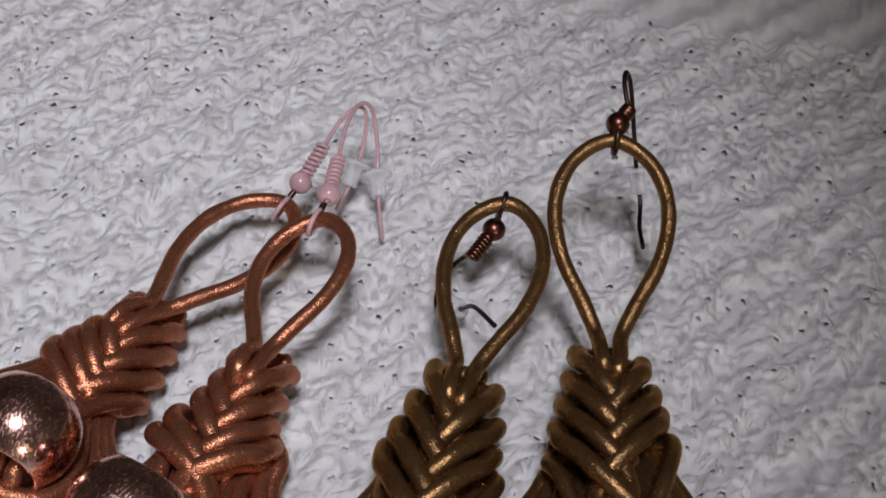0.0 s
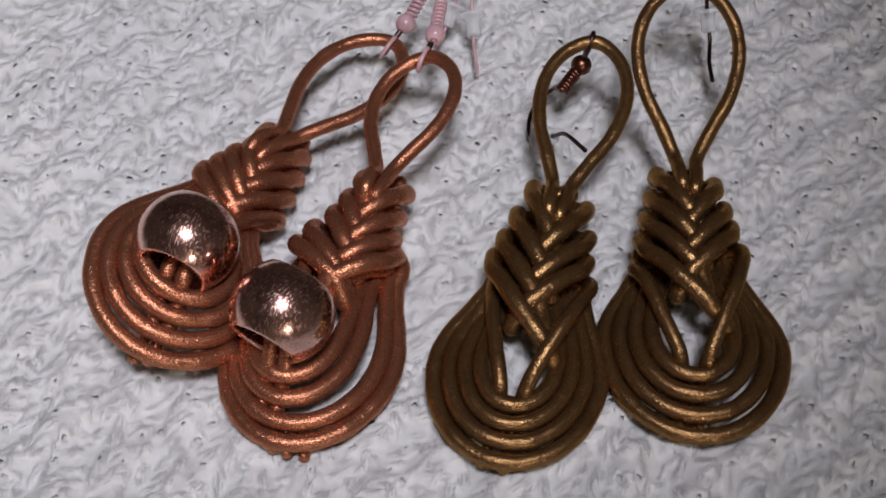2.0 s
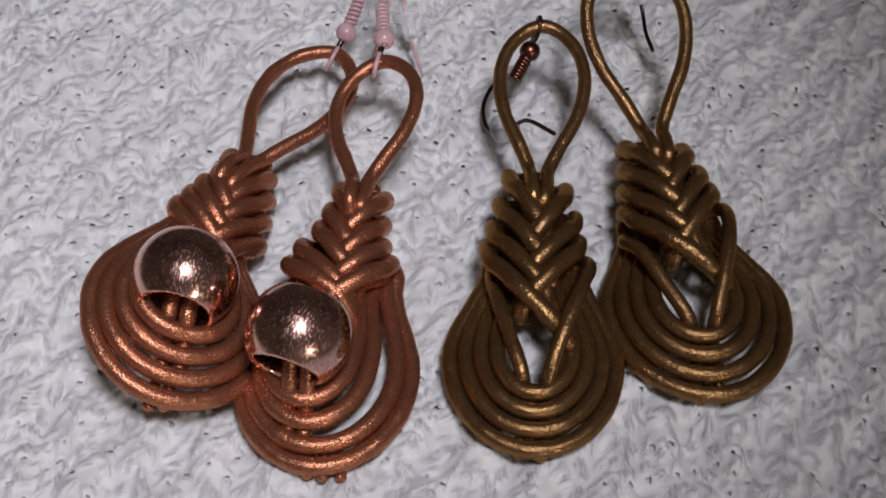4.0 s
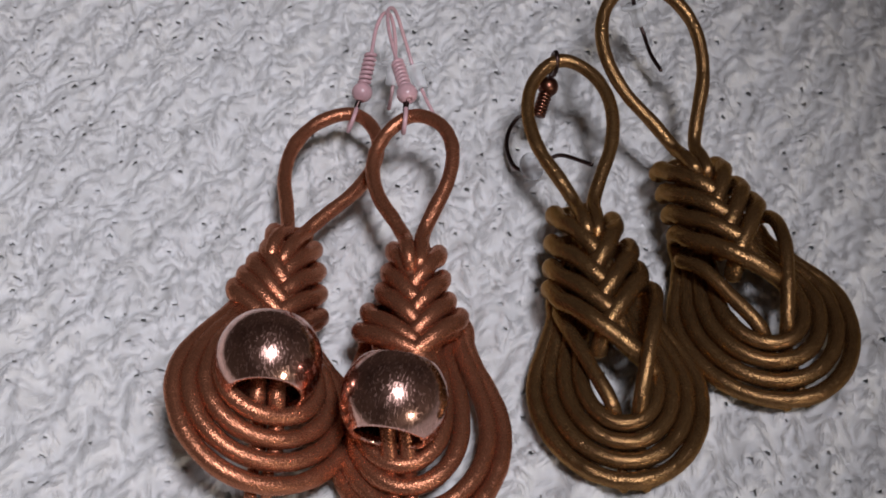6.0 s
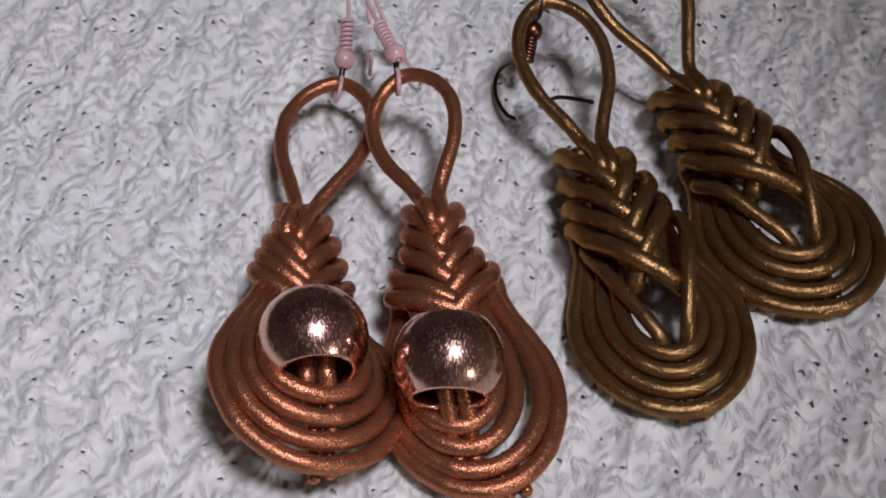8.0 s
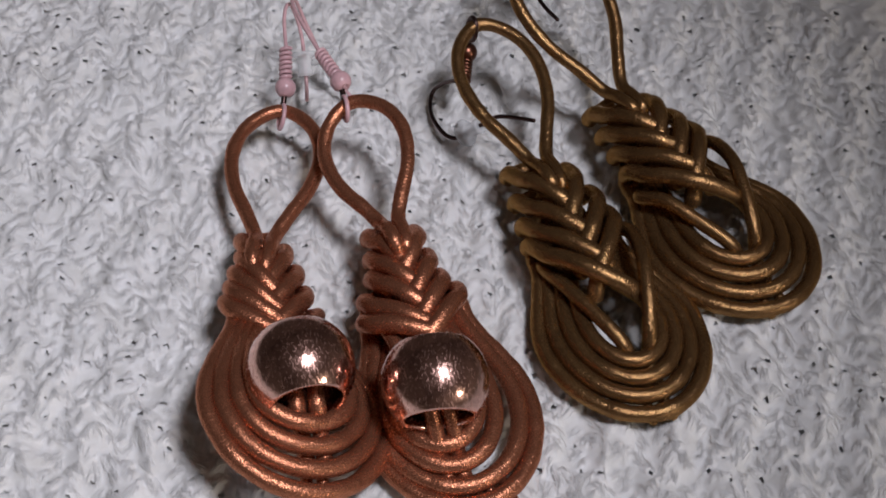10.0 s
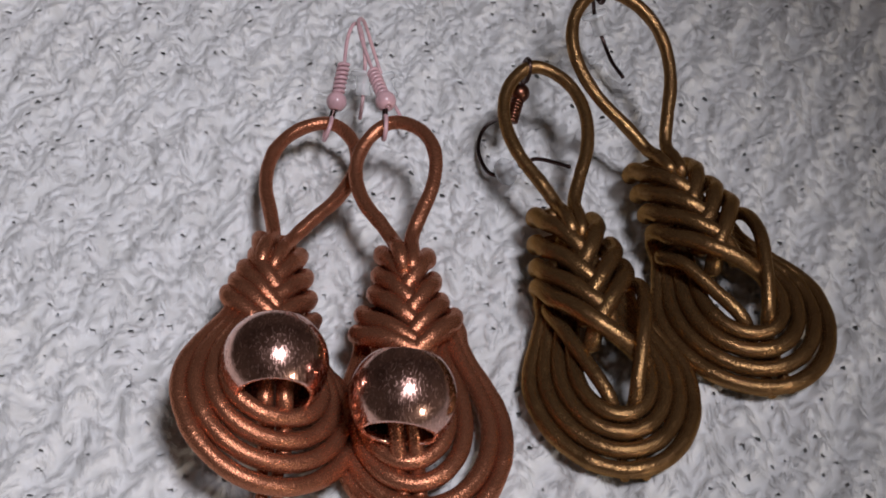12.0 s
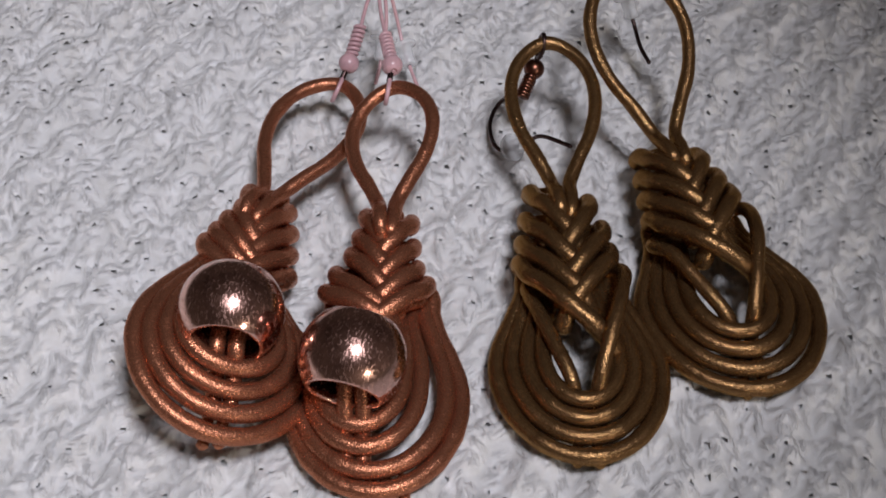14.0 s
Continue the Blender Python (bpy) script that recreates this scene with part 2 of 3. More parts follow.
def blanket():
    gx = spread(-480, -92, 70, 480, 0.23, 60)
    gy = spread(-430, -34, 124, 530, 0.23, 60)
    X, Y = np.meshgrid(gx, gy)
    A, B = to_stitches(X, Y)
    H, pit = np.zeros_like(X), np.zeros_like(X)
    ia, ib = np.floor(A).astype(int), np.floor(B).astype(int)
    for da in (-1, 0, 1):
        for db in (-1, 0, 1):
            ca, cb = ia + da, ib + db
            J = JIT[ca % 128, cb % 128]
            for k in range(5):
                a, b, lean, wide, reach, high = tuft(J, k, ca, cb)
                x, y = (A - a) * STITCH["wide"], (B - b) * STITCH["high"]
                p, q = (x * np.cos(lean) - y * np.sin(lean)) / wide, (x * np.sin(lean) + y * np.cos(lean)) / reach
                H = np.maximum(H, high * np.clip(1 - p * p - q * q, 0, 1) ** 0.6)
            pit = np.maximum(pit, pits(A, B, ca, cb, J))
    for _ in range(3):
        # yarn is soft: round the creases between neighbouring loops
        P = np.pad(H, 1, mode="edge")
        H = (P[:-2, 1:-1] + P[2:, 1:-1] + P[1:-1, :-2] + P[1:-1, 2:] + 2 * H) / 6
    Z = RELIEF * H + 1.5 * puff(A, B) - 1.75 + swell(X, Y)
    top = Z.copy()
    Z = Z - 0.3 * pit
    # the edge of the blanket turns down to the table
    Z[0], Z[-1], Z[:, 0], Z[:, -1] = -6.0, -6.0, -6.0, -6.0
    ny, nx = X.shape
    co = np.stack([X, Y, Z], -1).reshape(-1, 3) * MM
    k = np.arange(nx * ny).reshape(ny, nx)
    quads = np.stack([k[:-1, :-1], k[:-1, 1:], k[1:, 1:], k[1:, :-1]], -1).reshape(-1, 4)
    # the deepest gaps are open
    quads = quads[pit.ravel()[quads].mean(1) < 0.8]
    sheet = tagged(new("blanket", quad_mesh("blanket", co, quads, white_yarn)), "soft white knitted blanket with small open holes, spread flat", "blanket")
    # added white sheet close below the gaps, so they turn grey instead of black
    ux, uy = spread(-478, -92, 70, 478, 0.6, 60), spread(-428, -34, 124, 528, 0.6, 60)
    UX, UY = np.meshgrid(ux, uy)
    k = np.arange(UX.size).reshape(UX.shape)
    low = np.stack([UX, UY, 1.5 * puff(*to_stitches(UX, UY)) + swell(UX, UY) - 2.42], -1).reshape(-1, 3) * MM
    low_quads = np.stack([k[:-1, :-1], k[:-1, 1:], k[1:, 1:], k[1:, :-1]], -1).reshape(-1, 4)
    floor_sheet = tagged(new("gap_floor", quad_mesh("gap_floor", low, low_quads, white_yarn)))
    floor_sheet.parent = sheet
    # yarn fibres lying along the tufts, over the stretch where the earrings lie
    rng = np.random.RandomState(11)
    CA, CB = [g.ravel() for g in np.meshgrid(np.arange(-50, 38), np.arange(-24, 46))]
    J = JIT[CA % 128, CB % 128]
    verts, faces, total = [], [], 0
    for k in range(5):
        a, b, lean, wide, reach, high = tuft(J, k, CA, CB)
        for n in range(8):
            m = len(a)
            off = rng.uniform(-0.9, 0.9, m)
            slide, span = rng.uniform(-0.5, 0.5, m), rng.uniform(0.3, 0.65, m)
            twist, lift = rng.uniform(-0.45, 0.45, m), rng.uniform(0.0, 0.16, m) * rng.uniform(0, 1, m)
            rows, open_to = [], np.zeros(m)
            for f in np.linspace(-1, 1, 3):
                q = reach * np.clip(slide + span * f, -1, 1.0)
                p = wide * np.clip(off + twist * f, -0.95, 0.95)
                x, y = p * np.cos(lean) + q * np.sin(lean), -p * np.sin(lean) + q * np.cos(lean)
                aa, bb = a + x / STITCH["wide"], b + y / STITCH["high"]
                X0, Y0 = from_stitches(aa, bb)
                fa, fb = np.floor(aa).astype(int), np.floor(bb).astype(int)
                for da in (-1, 0, 1):
                    for db in (-1, 0, 1):
                        open_to = np.maximum(open_to, pits(aa, bb, fa + da, fb + db, JIT[(fa + da) % 128, (fb + db) % 128]))
                ix, iy = np.clip(np.searchsorted(gx, X0), 1, len(gx) - 1), np.clip(np.searchsorted(gy, Y0), 1, len(gy) - 1)
                z = np.maximum(top[iy, ix], top[iy - 1, ix - 1]) + 0.03 + lift * (0.6 + 0.6 * f)
                rows.append(np.stack([X0, Y0, z], -1))
            rows = np.stack(rows, 1)
            ok = (rows[:, 1, 0] > -88) & (rows[:, 1, 0] < 66) & (rows[:, 1, 1] > -32) & (rows[:, 1, 1] < 118) & (open_to < 0.4)
            rows = rows[ok]
            way = rows[:, -1] - rows[:, 0]
            side = np.stack([-way[:, 1], way[:, 0], 0 * way[:, 0]], -1)
            side /= np.linalg.norm(side, axis=1)[:, None] + 1e-9
            thick = rng.uniform(0.03, 0.075, len(rows))
            for f in range(3):
                w = thick * (0.45, 1.0, 0.4)[f]
                for du, dz in ((-1.2, -0.5), (0, 0.7), (1.2, -0.5)):
                    verts.append(rows[:, f] + side * (du * w)[:, None] + np.array([0, 0, 1.0]) * (dz * w)[:, None])
            base, step = total + np.arange(len(rows)), len(rows)
            for f in range(2):
                for e in range(2):
                    faces.append(np.stack([base + (3 * f + e) * step, base + (3 * f + 3 + e) * step, base + (3 * f + 4 + e) * step, base + (3 * f + 1 + e) * step], -1))
            total += 9 * step
    fuzz = new("yarn_fuzz", quad_mesh("yarn_fuzz", np.concatenate(verts) * MM, np.concatenate(faces), white_fibre))
    fuzz.parent = sheet
    tagged(fuzz, kind="stuff")
    return sheet


def quad_mesh(name, co, quads, mat):
    me = bpy.data.meshes.new(name)
    me.vertices.add(len(co))
    me.vertices.foreach_set("co", co.ravel())
    me.loops.add(quads.size)
    me.loops.foreach_set("vertex_index", quads.ravel().astype(np.int32))
    me.polygons.add(len(quads))
    me.polygons.foreach_set("loop_start", np.arange(0, quads.size, 4, dtype=np.int32))
    me.polygons.foreach_set("loop_total", np.full(len(quads), 4, dtype=np.int32))
    me.update(calc_edges=True)
    me.polygons.foreach_set("use_smooth", np.ones(len(quads), dtype=bool))
    me.materials.append(mat)
    return me


blanket()

# ---- cords, wires and beads ----


def spline(points, per=8):
    """Catmull-Rom through the points (millimetres)."""
    p = np.array(points, float)
    p = np.vstack([2 * p[0] - p[1], p, 2 * p[-1] - p[-2]])
    out = []
    for n in range(1, len(p) - 2):
        a, b, c, d = p[n - 1 : n + 3]
        for s in np.arange(per) / per:
            out.append(0.5 * (2 * b + (c - a) * s + (2 * a - 5 * b + 4 * c - d) * s * s + (3 * b - a - 3 * c + d) * s**3))
    return np.array(out + [p[-2]])


def tube(points, radius, sides=14, per=8, uneven=0.03, seed=0):
    """A rounded cord along a spline, with UVs in millimetres. Returns a bmesh."""
    path = spline(points, per)
    rng = np.random.RandomState(seed)
    n = len(path)
    tangent = np.gradient(path, axis=0)
    tangent /= np.linalg.norm(tangent, axis=1)[:, None]
    side = np.cross(tangent[0], (0.31, 0.17, 0.93))
    side /= np.linalg.norm(side)
    length = np.concatenate([[0], np.cumsum(np.linalg.norm(np.diff(path, axis=0), axis=1))])
    wob = np.interp(length, np.arange(0, length[-1] + 3, 1.5), 1 + uneven * rng.randn(len(np.arange(0, length[-1] + 3, 1.5))))
    bm = bmesh.new()
    uvl = bm.loops.layers.uv.new("UVMap")
    rings = []
    start = rng.rand() * 50
    rows = [(path[0] - tangent[0] * radius * 0.45, 0.55, 0)] + [(path[k], 1.0, k) for k in range(n)] + [(path[-1] + tangent[-1] * radius * 0.45, 0.55, n - 1)]
    at = []
    for pos, scale, k in rows:
        side = side - tangent[k] * side.dot(tangent[k])
        side /= np.linalg.norm(side)
        other = np.cross(tangent[k], side)
        r = radius * wob[k] * scale
        ring = []
        for j in range(sides):
            a = 2 * math.pi * j / sides
            ring.append(bm.verts.new((pos + r * (math.cos(a) * side + math.sin(a) * other)) * MM))
        rings.append(ring)
        at.append(length[k] + start)
    for k in range(len(rings) - 1):
        for j in range(sides):
            i = (j + 1) % sides
            f = bm.faces.new((rings[k][j], rings[k][i], rings[k + 1][i], rings[k + 1][j]))
            f.smooth = True
            w = 2 * math.pi * radius / sides
            for loop, u, v in zip(f.loops, (at[k], at[k], at[k + 1], at[k + 1]), (j, j + 1, j + 1, j)):
                loop[uvl].uv = (u, v * w)
    bm.faces.new(rings[0][::-1])
    bm.faces.new(rings[-1])
    return bm


def lathe(profile, segments=40):
    """Turn (radius, height) pairs, in millimetres, about z; the profile is closed."""
    bm = bmesh.new()
    rings = [[bm.verts.new((r * math.cos(2 * math.pi * j / segments) * MM, r * math.sin(2 * math.pi * j / segments) * MM, h * MM)) for j in range(segments)] for r, h in profile]
    for a, b in zip(rings, rings[1:] + rings[:1]):
        for j in range(segments):
            i = (j + 1) % segments
            f = bm.faces.new((a[j], a[i], b[i], b[j]))
            f.smooth = True
    bmesh.ops.recalc_face_normals(bm, faces=bm.faces)
    return bm


def part(name, bm, mat, parent, label="", at=None):
    me = bpy.data.meshes.new(name)
    bm.to_mesh(me)
    bm.free()
    me.materials.append(mat)
    ob = new(name, me)
    ob.parent = parent
    if at is not None:
        ob.matrix_local = at
    return tagged(ob, label)


def ring_points(k, E):
    """One nested bottom turn of the knot, from the neck down, round and up again."""
    half, bottom, w, top, neck, shift = E["rings"][k]
    mid, high = E["mid"], E["top_w"]
    pts = [(half * math.sin(a), mid - (mid - bottom) * math.cos(a), w) for a in np.radians(np.linspace(-90, 90, 13))]
    for s in (-1, 1):
        pinch = neck * (E.get("pinch", 1.0) if s > 0 else 1.0)
        bend = E.get("bend", 1.0) if s > 0 else 1.0
        side = [(s * (pinch + (half - pinch) * (1 - f * f * (3 - 2 * f)) ** bend), mid + (top - mid) * f, w + (high - w) * f * f) for f in (0.2, 0.4, 0.6, 0.8, 1.0)]
        side.append((s * pinch * 0.5, top + 3.5, high))
        pts = side[::-1] + pts if s < 0 else pts + side
    roll = E.get("roll", 0)
    return [(u + shift * (1 - min(max((v - mid) / (top - mid), 0), 1)), v, z - roll * u) for u, v, z in pts]


def strand_points(s, hw, vk, drop, wn, E, over=1.0):
    """A wrap: round the back, over the side at height vk, down across the front to the middle, and under the next."""
    t = E["thick"]
    c = E["middle"]
    vk += 0.6
    pts = [(-s * 1.5, vk + 3.0, wn - 1.05 * t), (s * hw * 0.5, vk + 2.3, wn - 1.05 * t), (s * hw * 0.93, vk + 1.2, wn - 0.7 * t), (s * hw, vk, wn), (s * hw * 0.92, vk - 0.31 * drop, wn + 0.6 * t),
           (s * hw * 0.67, vk - 0.52 * drop, wn + 0.97 * t), (s * hw * 0.32, vk - 0.78 * drop, wn + 1.08 * t), (-s * 0.4 * over, vk - 1.02 * drop, wn + 0.8 * t), (-s * 1.5 * over, vk - 1.17 * drop, wn + 0.2 * t),
           (-s * 2.0 * over, vk - 1.24 * drop, wn - 0.3 * t)]
    roll = E.get("roll", 0)
    pts = [(u, v, w - roll * u) for u, v, w in pts]
    return [(u + c(v), v, w) for u, v, w in pts]


LOOP = ((-0.36, 0.05), (-0.28, 0.13), (-0.13, 0.18), (0.04, 0.22), (0.2, 0.49), (0.38, 0.83), (0.56, 1.0), (0.72, 0.98), (0.86, 0.77), (0.96, 0.4), (1.0, 0.0))


def loop_points(E):
    """The open hanging loop: a drop shape that leans and rises from the neck."""
    u0, v0, w0 = E["loop_base"]
    u1, v1, w1 = E["loop_top"]
    axis = np.array([u1 - u0, v1 - v0])
    reach = np.linalg.norm(axis)
    axis /= reach
    across = np.array([axis[1], -axis[0]])
    pts = []
    for s in (-1, 1):
        arm = []
        for f, h in LOOP:
            width = E["loop_half"] * h * (1 + s * E.get("loop_skew", 0) * max(f, 0))
            xy = np.array([u0, v0]) + axis * reach * f + across * s * width
            w = w0 + (w1 - w0) * f + s * E.get("loop_roll", 0) * h
            if f < 0:
                # the two legs lie side by side over the topmost wraps, then tuck under
                f *= E.get("leg", 0.8)
                xy = np.array([u0, v0]) + axis * reach * f + across * s * width
                w = E["leg_w"] - (2.6 if h < 0.1 else 0) - 0.35 * s
            arm.append((xy[0], xy[1], w))
        pts.append(arm)
    return pts[0] + pts[1][:-1][::-1]


def earring(label, E):
    base = new("earring")
    base.matrix_world = pose(E["at"][0] * MM, E["at"][1] * MM, 0, 0, 0, E["yaw"])
    tagged(base, label, "earring", "four braided leather drop earrings")
    mat, r = E["mat"], E["cord"]
    for k in range(len(E["rings"])):
        part("coil_turn", tube(ring_points(k, E), r * 1.12, seed=E["seed"] + k), mat, base)
    part("hanging_loop", tube(loop_points(E), r * 0.97, seed=E["seed"] + 20), mat, base)
    for n, (s, hw, vk, drop, *over) in enumerate(E["wraps"]):
        part("wrap", tube(strand_points(s, hw, vk, drop, E["neck_w"](vk), E, *over), r * E.get("fat", 1.22), seed=E["seed"] + 30 + n), mat, base)
    top = max(w[2] for w in E["wraps"])
    core = [(0, v, E["neck_w"](v)) for v in (top - 5, top - 8, top - 12)]
    part("neck_core", tube(core, 2.3, seed=E["seed"] + 50), mat, base)
    for n, pts in enumerate(E["centre_strands"]):
        part("centre_strand", tube(pts, r, seed=E["seed"] + 60 + n), mat, base)
    for n, pts in enumerate(E["ends"]):
        part("cord_end", tube(pts, r * 0.7, seed=E["seed"] + 70 + n), mat, base)
    return base


def ear_wire(base, ring_at, ring_axis, ball_at, coil_end, hook, ball_mat, wire_mat, stopper=None):
    """A fish-hook ear wire with an eye, a ball, a coil and a clear rubber stopper. Places in world millimetres."""
    back = base.matrix_world.inverted()

    def loc(p):
        return np.array(back @ (Vector(p) * MM)) / MM

    ring_at, ball_at, coil_end = loc(ring_at), loc(ball_at), loc(coil_end)
    hook = [loc(p) for p in hook]
    turn = back.to_3x3()
    up = ball_at - ring_at
    up /= np.linalg.norm(up)
    ax = np.array(turn @ Vector(ring_axis))
    ax = ax - up * ax.dot(up)
    ax /= np.linalg.norm(ax)
    eye = [ring_at + up * (1.75 * math.cos(a) + 0.35) + np.cross(up, ax) * 1.35 * math.sin(a) for a in np.linspace(0.25, 2 * math.pi - 0.25, 14)]
    thin = 0.28 if wire_mat == pink_enamel else 0.31
    wire = part("ear_wire", tube(hook, thin, 10, uneven=0.01), wire_mat, base, E_WIRE[wire_mat.name])
    part("eye", tube(eye, thin + 0.04, 10, uneven=0.01), wire_mat, wire)
    part("shank", tube([ring_at + up * 1.9, (ring_at + up * 2.0 + ball_at) / 2, ball_at - up * 1.0], 0.42, 8, uneven=0.0), dark_wire, wire)
    way = Vector(coil_end - ball_at).to_track_quat("Z", "Y").to_matrix().to_4x4()
    ball = lathe([(0.45 + 0.0 * k, -1.42) if k == 0 else (1.5 * math.sin(a), -1.5 * math.cos(a)) for k, a in enumerate(np.linspace(0.3, math.pi - 0.3, 16))], 28)
    part("ball", ball, ball_mat, wire, at=Matrix.Translation(Vector(ball_at) * MM) @ way)
    span = np.linalg.norm(coil_end - ball_at)
    helix = [(0.7 * math.cos(a), 0.7 * math.sin(a), 1.35 + (span - 1.35) * a / (2 * math.pi * 6.5)) for a in np.linspace(0, 2 * math.pi * 6.5, 66)]
    part("coil", tube(helix, thin + 0.03, 8, 2, uneven=0.0), ball_mat, wire, at=Matrix.Translation(Vector(ball_at) * MM) @ way)
    core = [tuple(ball_at - (coil_end - ball_at) / span * 1.3), tuple(ball_at), tuple(coil_end)]
    part("stem", tube(core, 0.36, 8, uneven=0.0), wire_mat, wire)
    if stopper:
        a, b = loc(stopper[0]), loc(stopper[1])
        way = Vector(b - a).to_track_quat("Z", "Y").to_matrix().to_4x4()
        profile = [(0.36, 0), (2.0, 0.0), (2.1, 0.3), (1.9, 0.6), (1.15, 0.8), (1.05, 2.4), (1.2, 3.3), (1.0, 3.6), (0.36, 3.6)]
        part("stopper", lathe(profile, 24), clear_rubber, wire, "clear rubber stopper", Matrix.Translation(Vector(a) * MM) @ way)


E_WIRE = {"pink_enamel": "pink enamelled hook", "dark_wire": "dark bronze hook"}


def bead(base, at, pitch, yaw=0, radius=6.4, length=4.4):
    """A hollow rounded bead with a wide bore, threaded on the cords."""
    edge = math.acos(length / radius)
    outer = [(radius * math.sin(a), -radius * math.cos(a)) for a in np.linspace(edge, math.pi - edge, 26)]
    r0, h0 = outer[-1]
    lip = [(r0 - 0.12, h0 + 0.14), (r0 - 0.4, h0 + 0.2), (r0 - 0.62, h0 + 0.05), (r0 - 0.7, h0 - 0.3)]
    inner = [(r0 - 0.7 + 1.6 * math.sin(math.pi * f), (h0 - 0.3) * (1 - 2 * f)) for f in np.linspace(0.1, 0.9, 8)]
    bottom = [(r, -h) for r, h in lip[::-1]]
    place = Matrix.Translation(Vector(at) * MM) @ pose(0, 0, 0, 90 + pitch, 0, yaw)
    part("bead", lathe(outer + lip + inner + bottom, 64), rose_metal, base, "scratched rose gold metal bead", place)


def flat_middle(v):
    return 0.0


# copper pair
EA = dict(mat=copper_leather, cord=1.02, fat=1.2, seed=100, at=(-42.9, 2.1), yaw=-9.0, mid=3.8, top_w=5.0, roll=0.42, pinch=0.5, bend=1.7, thick=2.4, middle=flat_middle,
          rings=[(10.4, -8.4, 7.6, 21, 5.0, -0.4), (8.8, -5.9, 8.6, 20.5, 4.2, -0.1), (7.1, -3.4, 9.6, 20, 3.4, 0.2), (5.5, -1.3, 11.2, 19, 2.6, 0.5)],
          neck_w=lambda v: 5.6 - 0.06 * (v - 20),
          wraps=[(-1, 2.5, 32.2, 7.4), (1, 2.8, 31.0, 7.4), (-1, 2.9, 29.0, 7.4), (1, 3.6, 27.2, 7.4), (-1, 4.2, 25.9, 7.4), (1, 4.1, 23.2, 7.0), (-1, 5.2, 23.2, 7.0), (1, 4.5, 19.0, 7), (-1, 6.1, 20.4, 7)],
          centre_strands=[[(-5, 19, 5), (-3, 15, 8.2), (-1.0, 9, 11.0), (-0.6, 4, 12.4), (-0.6, 0.8, 11.8), (-0.6, -1.2, 9.0), (-0.6, -4, 7)],
                          [(5, 19, 5), (3.4, 15, 8.2), (2.0, 9, 11.0), (1.7, 4, 12.4), (1.7, 0.8, 11.8), (1.6, -1.2, 9.0), (1.5, -4, 7)]],
          ends=[[(-1, -5, 6.0), (-1, -7.4, 5.4), (-1.1, -8.8, 5.2)], [(0.8, -5, 6.0), (0.8, -7.4, 5.4), (0.8, -8.5, 5.2)]],
          loop_base=(0.3, 31.5, 6.6), loop_top=(6.9, 55.3, 7.0), loop_half=6.0, leg_w=8.4)
EB = dict(EA, seed=200, roll=0.0, pinch=1.0, bend=1.0, mid=5.0, at=(-25.2, -3.2), yaw=-6.0, neck_w=lambda v: 6.8, thick=2.8, top_w=3.5,
          rings=[(10.4, -8.6, 2.2, 21, 6.0, 0), (8.9, -6.4, 3.2, 20.5, 5.2, -0.4), (6.6, -4.2, 4.8, 18.5, 3.6, -1.3), (5.1, -2.0, 6.2, 18, 2.6, -1.9)],
          wraps=[(-1, 2.7, 31.0, 7.6), (1, 3.2, 30.2, 7.6), (-1, 3.4, 27.2, 7.4), (1, 3.6, 25.8, 7.6), (-1, 4.2, 24.0, 7.6), (1, 4.2, 22.0, 7.4), (-1, 6.0, 20.4, 7.4), (1, 5.6, 19.2, 7.6), (-1, 7.0, 17.2, 5.6)],
          centre_strands=[[(-5, 19, 5), (-4.6, 15, 7.4), (-3.8, 9, 7.4), (-3.6, 3, 10.4), (-3.4, -0.8, 7.4), (-3.2, -2.6, 4.4), (-3, -5, 3)],
                          [(5, 19, 5), (2.0, 15, 7.4), (-1.0, 9, 7.4), (-1.5, 3, 10.4), (-1.2, -0.8, 7.4), (-1.2, -2.6, 4.4), (-1, -5, 3)]],
          ends=[[(1.6, -6, 1.6), (1.8, -8, 1.0), (1.9, -9.3, 0.9)], [(3.6, -6, 1.6), (3.9, -7.8, 1.0), (4.1, -9.0, 0.9)], [(0.0, -6, 1.6), (0.0, -8, 1.0), (0.0, -9.2, 0.9)]],
          loop_base=(0.0, 30.5, 9.5), loop_top=(0.0, 51.0, 13.0), loop_half=5.4, loop_roll=1.5, leg_w=10.9)
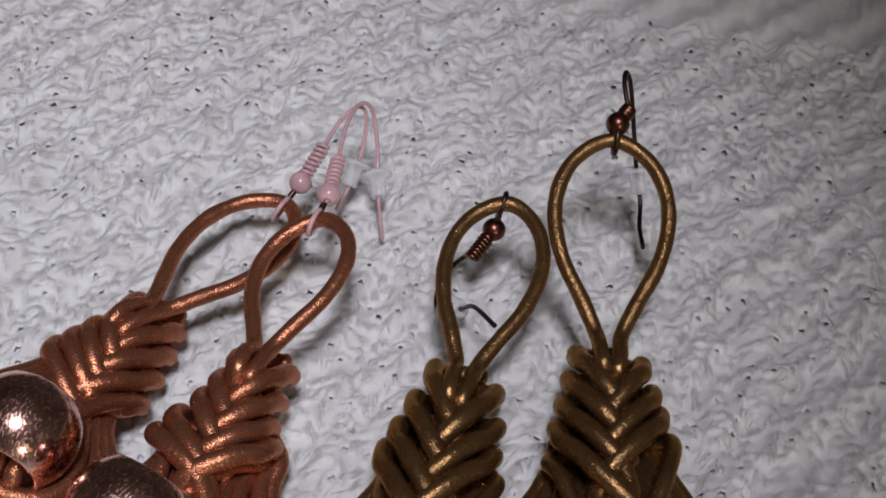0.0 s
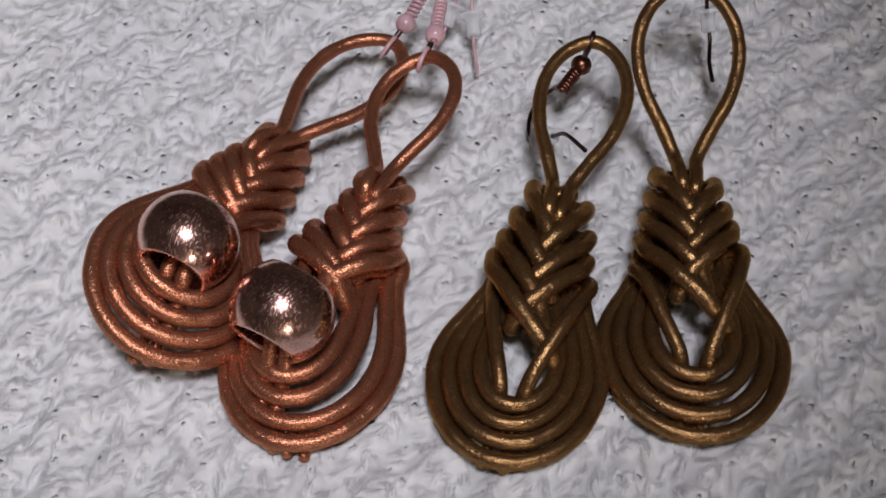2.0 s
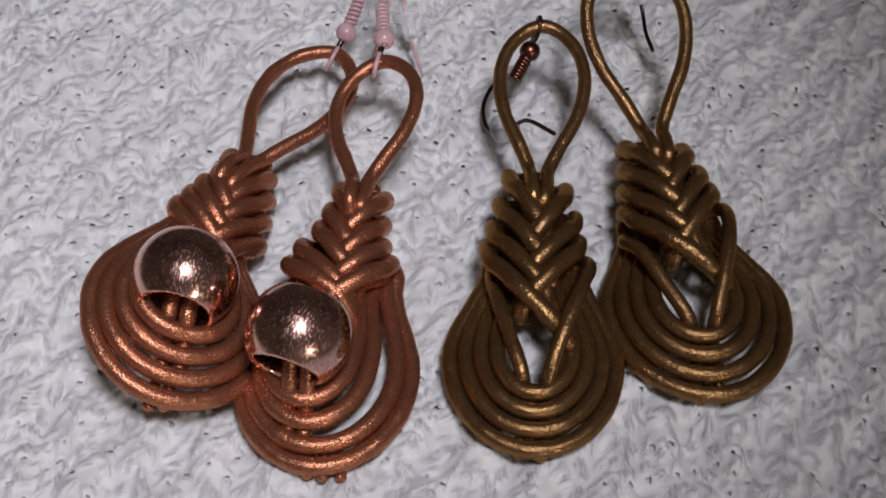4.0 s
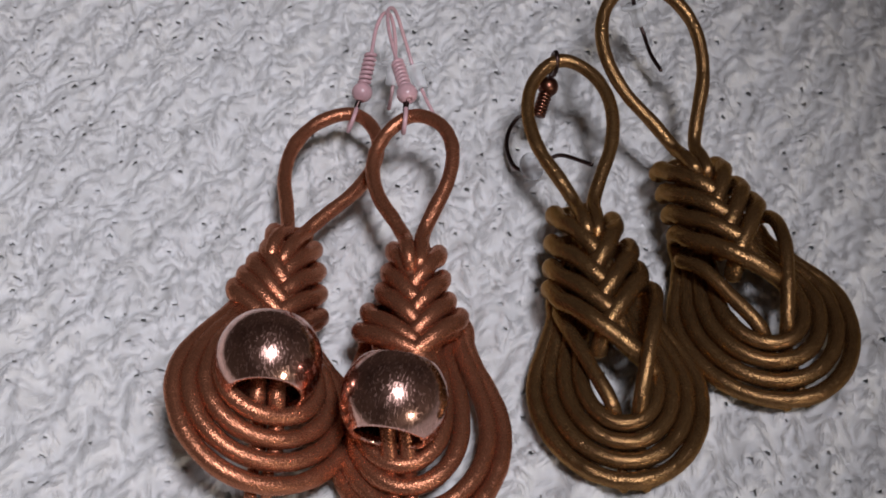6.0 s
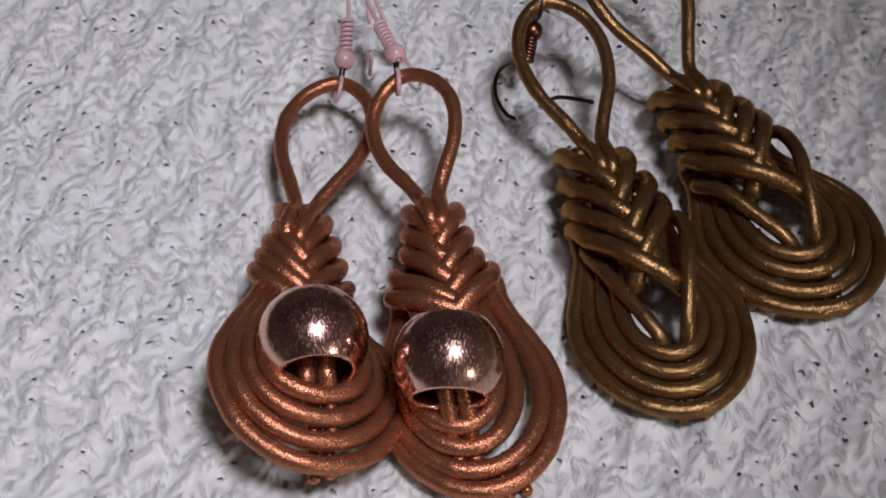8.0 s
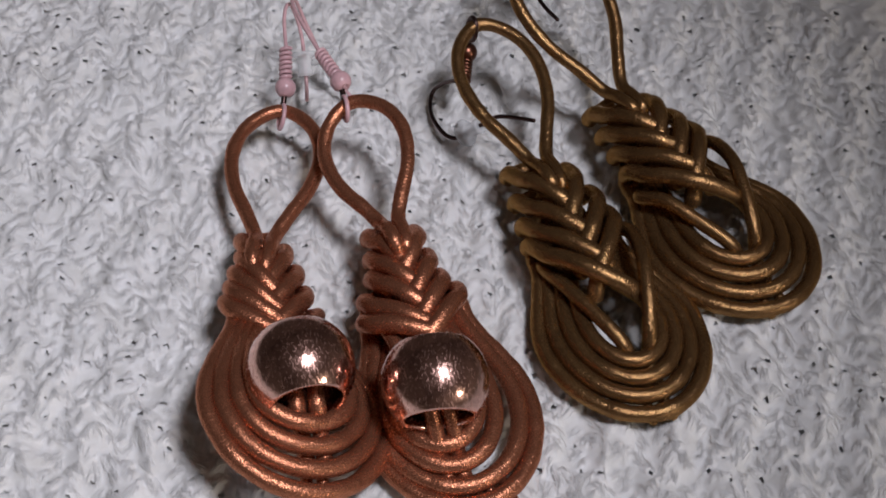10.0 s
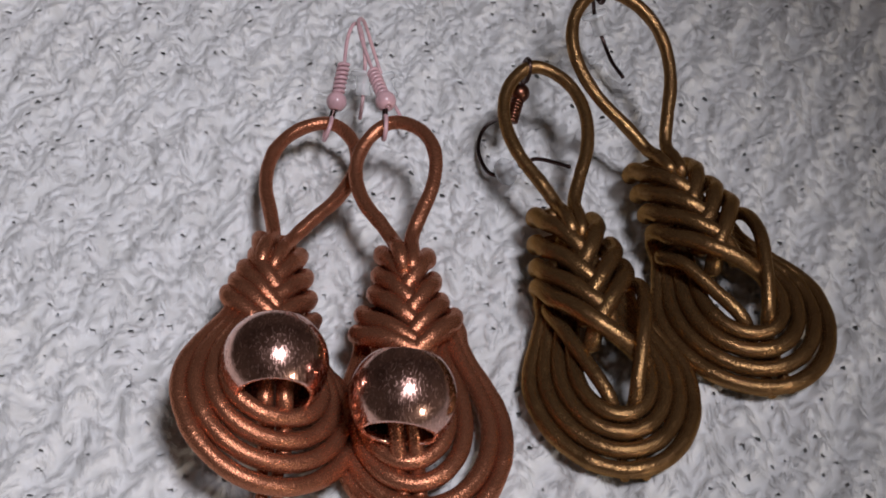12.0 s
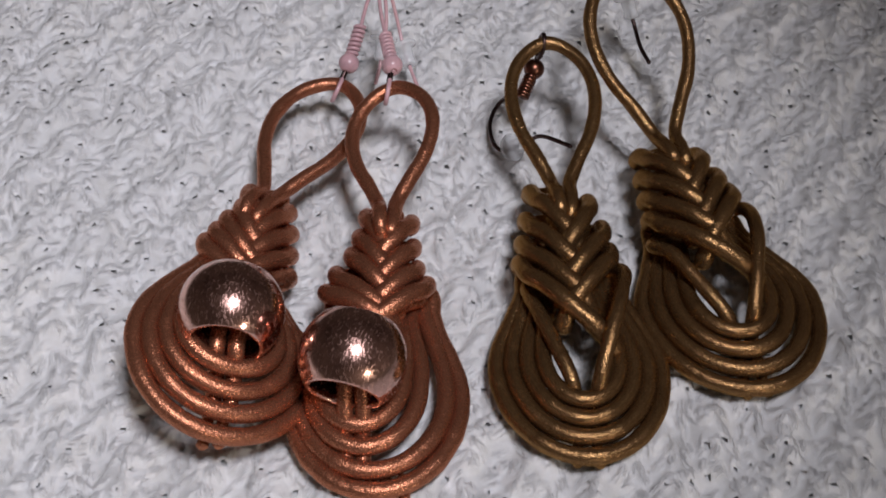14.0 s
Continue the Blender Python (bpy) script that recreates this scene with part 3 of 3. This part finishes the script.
# bronze-gold pair
EC = dict(mat=gold_leather, cord=0.98, seed=300, at=(0.8, 0.0), yaw=-1.5, mid=5.0, top_w=3.6, thick=3.0, middle=flat_middle,
          rings=[(10.4, -8.3, 2.0, 20, 5.6, 0), (8.5, -6.0, 2.8, 20, 4.6, 0), (6.6, -3.8, 3.6, 19, 3.6, 0), (4.7, -1.6, 4.4, 18, 2.6, 0)],
          neck_w=lambda v: 6.4,
          wraps=[(-1, 3.8, 31.8, 10), (1, 3.8, 29.8, 10), (-1, 4.9, 26.6, 10), (1, 5.0, 24.8, 10), (-1, 5.7, 22.2, 10.5), (1, 5.4, 20.6, 10), (-1, 6.4, 18.6, 11.4, 2.1)],
          centre_strands=[[(-3, 19.5, 3.6), (-5.6, 17.0, 4.2), (-4.9, 11.5, 6.0), (-3.4, 6, 6.2), (-1.7, 1.2, 5.2), (-1.1, -1.3, 2.4), (-1, -4, 1.6)],
                          [(3, 20, 3.6), (6.6, 17.6, 6.4), (5.5, 11.5, 9.3), (3.5, 5.5, 8.8), (1.9, 1.0, 6.3), (1.3, -1.3, 2.4), (1, -4, 1.6)]],
          ends=[[(-1.4, -5.6, 1.6), (-1.5, -7.4, 1.0), (-1.6, -8.6, 0.8)], [(0.9, -5.6, 1.6), (1.0, -7.4, 1.0), (1.1, -8.8, 0.8)]], loop_base=(0.0, 30.8, 8.6), loop_top=(0.2, 54, 15.0), loop_half=5.8, leg_w=9.9, leg=0.78)
ED = dict(EC, seed=400, at=(22.2, 9.2), yaw=8.5, neck_w=lambda v: 7.0,
          rings=[(11.4, -8.7, 2.2, 19, 5.8, 0.6), (9.4, -6.3, 3.1, 19, 4.8, 0.5), (7.3, -3.9, 4.1, 18, 3.8, 0.3), (5.2, -1.6, 5.0, 17, 2.8, 0.1)],
          wraps=[(-1, 3.9, 29.4, 9), (1, 3.8, 28.2, 9), (-1, 4.8, 25.2, 9), (1, 4.8, 23.9, 9), (-1, 5.5, 21.2, 9.5), (1, 5.5, 20.6, 9.5), (-1, 6.3, 17.4, 10.4, 2.1)],
          centre_strands=[[(-3, 17.5, 3.6), (-7.0, 14.6, 5.4), (-5.9, 10.8, 7.6), (-3.9, 5.8, 7.0), (-1.8, 1.2, 5.6), (-1.1, -1.3, 2.6), (-1, -4, 1.8)],
                          [(3, 19.5, 3.6), (6.7, 17.6, 6.8), (5.7, 11.5, 9.4), (3.6, 5.5, 8.6), (1.9, 1.0, 6.4), (1.3, -1.3, 2.6), (1, -4, 1.8)]],
          loop_base=(-0.4, 29.8, 9.5), loop_top=(-0.6, 53.2, 21.5), loop_half=6.9, leg_w=10.6, leg=0.72)

copper_far = earring("copper leather braided drop earring, rose gold bead, partly overlapped", EA)
copper_near = earring("copper leather braided drop earring, rose gold bead, overlapping its twin", EB)
gold_near = earring("bronze gold leather braided drop earring, hook folded under its loop", EC)
gold_far = earring("bronze gold leather braided drop earring, loop standing up", ED)
bead(copper_far, (0.6, 4.4, 14.1), 9)
bead(copper_near, (-2.6, 2.4, 13.0), 19, -11)

ear_wire(copper_far, (-28, 54.5, 6.6), (1, 0.2, 0), (-26, 58, 9), (-24.1, 62.8, 11.9),
         [(-24.1, 62.6, 11.8), (-22.8, 67, 13.4), (-21.3, 70, 13.6), (-20.2, 70.6, 12.0), (-20.0, 68, 8.5), (-21, 64, 4.5), (-22, 61, 2.5)], pink_enamel, pink_enamel, ((-20.4, 66.5, 7.0), (-21.2, 63.4, 4.0)))
ear_wire(copper_near, (-21, 46.5, 12.8), (1, 0.2, 0), (-20.1, 50.7, 14.4), (-20.7, 57.4, 14.4),
         [(-20.7, 57.2, 14.4), (-21.2, 64, 15.2), (-20.8, 69, 14.8), (-19.6, 71, 13.0), (-18.4, 69.6, 8.5), (-17.4, 66, 5), (-16, 61.5, 2.6), (-14.8, 58, 1.6)], pink_enamel, pink_enamel, ((-17.6, 66.6, 5.4), (-16.3, 62.8, 3.1)))
ear_wire(gold_near, (1.5, 54.3, 14.6), (1, 0, 0), (0.7, 54.0, 10.3), (-1.4, 50.2, 8.2),
         [(-1.4, 50.4, 8.3), (-2.2, 53.5, 6.0), (-3.2, 56.4, 2.4), (-4.6, 55.0, 1.4), (-5.5, 51.8, 1.2), (-5.2, 48.0, 1.2), (-4.0, 46.4, 1.4), (-2.6, 45.6, 2.8), (-1.0, 43.8, 5.6), (0.6, 42.0, 8.0), (3.8, 37.6, 10.0)],
         antique_copper, dark_wire, ((-3.0, 45.9, 2.4), (-1.0, 43.8, 5.6)))
ear_wire(gold_far, (14.0, 61.6, 21.3), (1, 0.2, 0), (13.9, 63.0, 23.2), (15.0, 64.8, 24.4),
         [(15.0, 64.6, 24.2), (13.9, 67.4, 26), (13.8, 69.6, 26.4), (14.6, 70.4, 24), (15.8, 70.2, 18), (17.2, 70.8, 10), (18.4, 68.6, 6.6), (18.9, 65, 5.2), (19.8, 61.6, 4.6)],
         antique_copper, dark_wire, ((17.1, 70.9, 10.4), (18.2, 68.9, 7.0)))
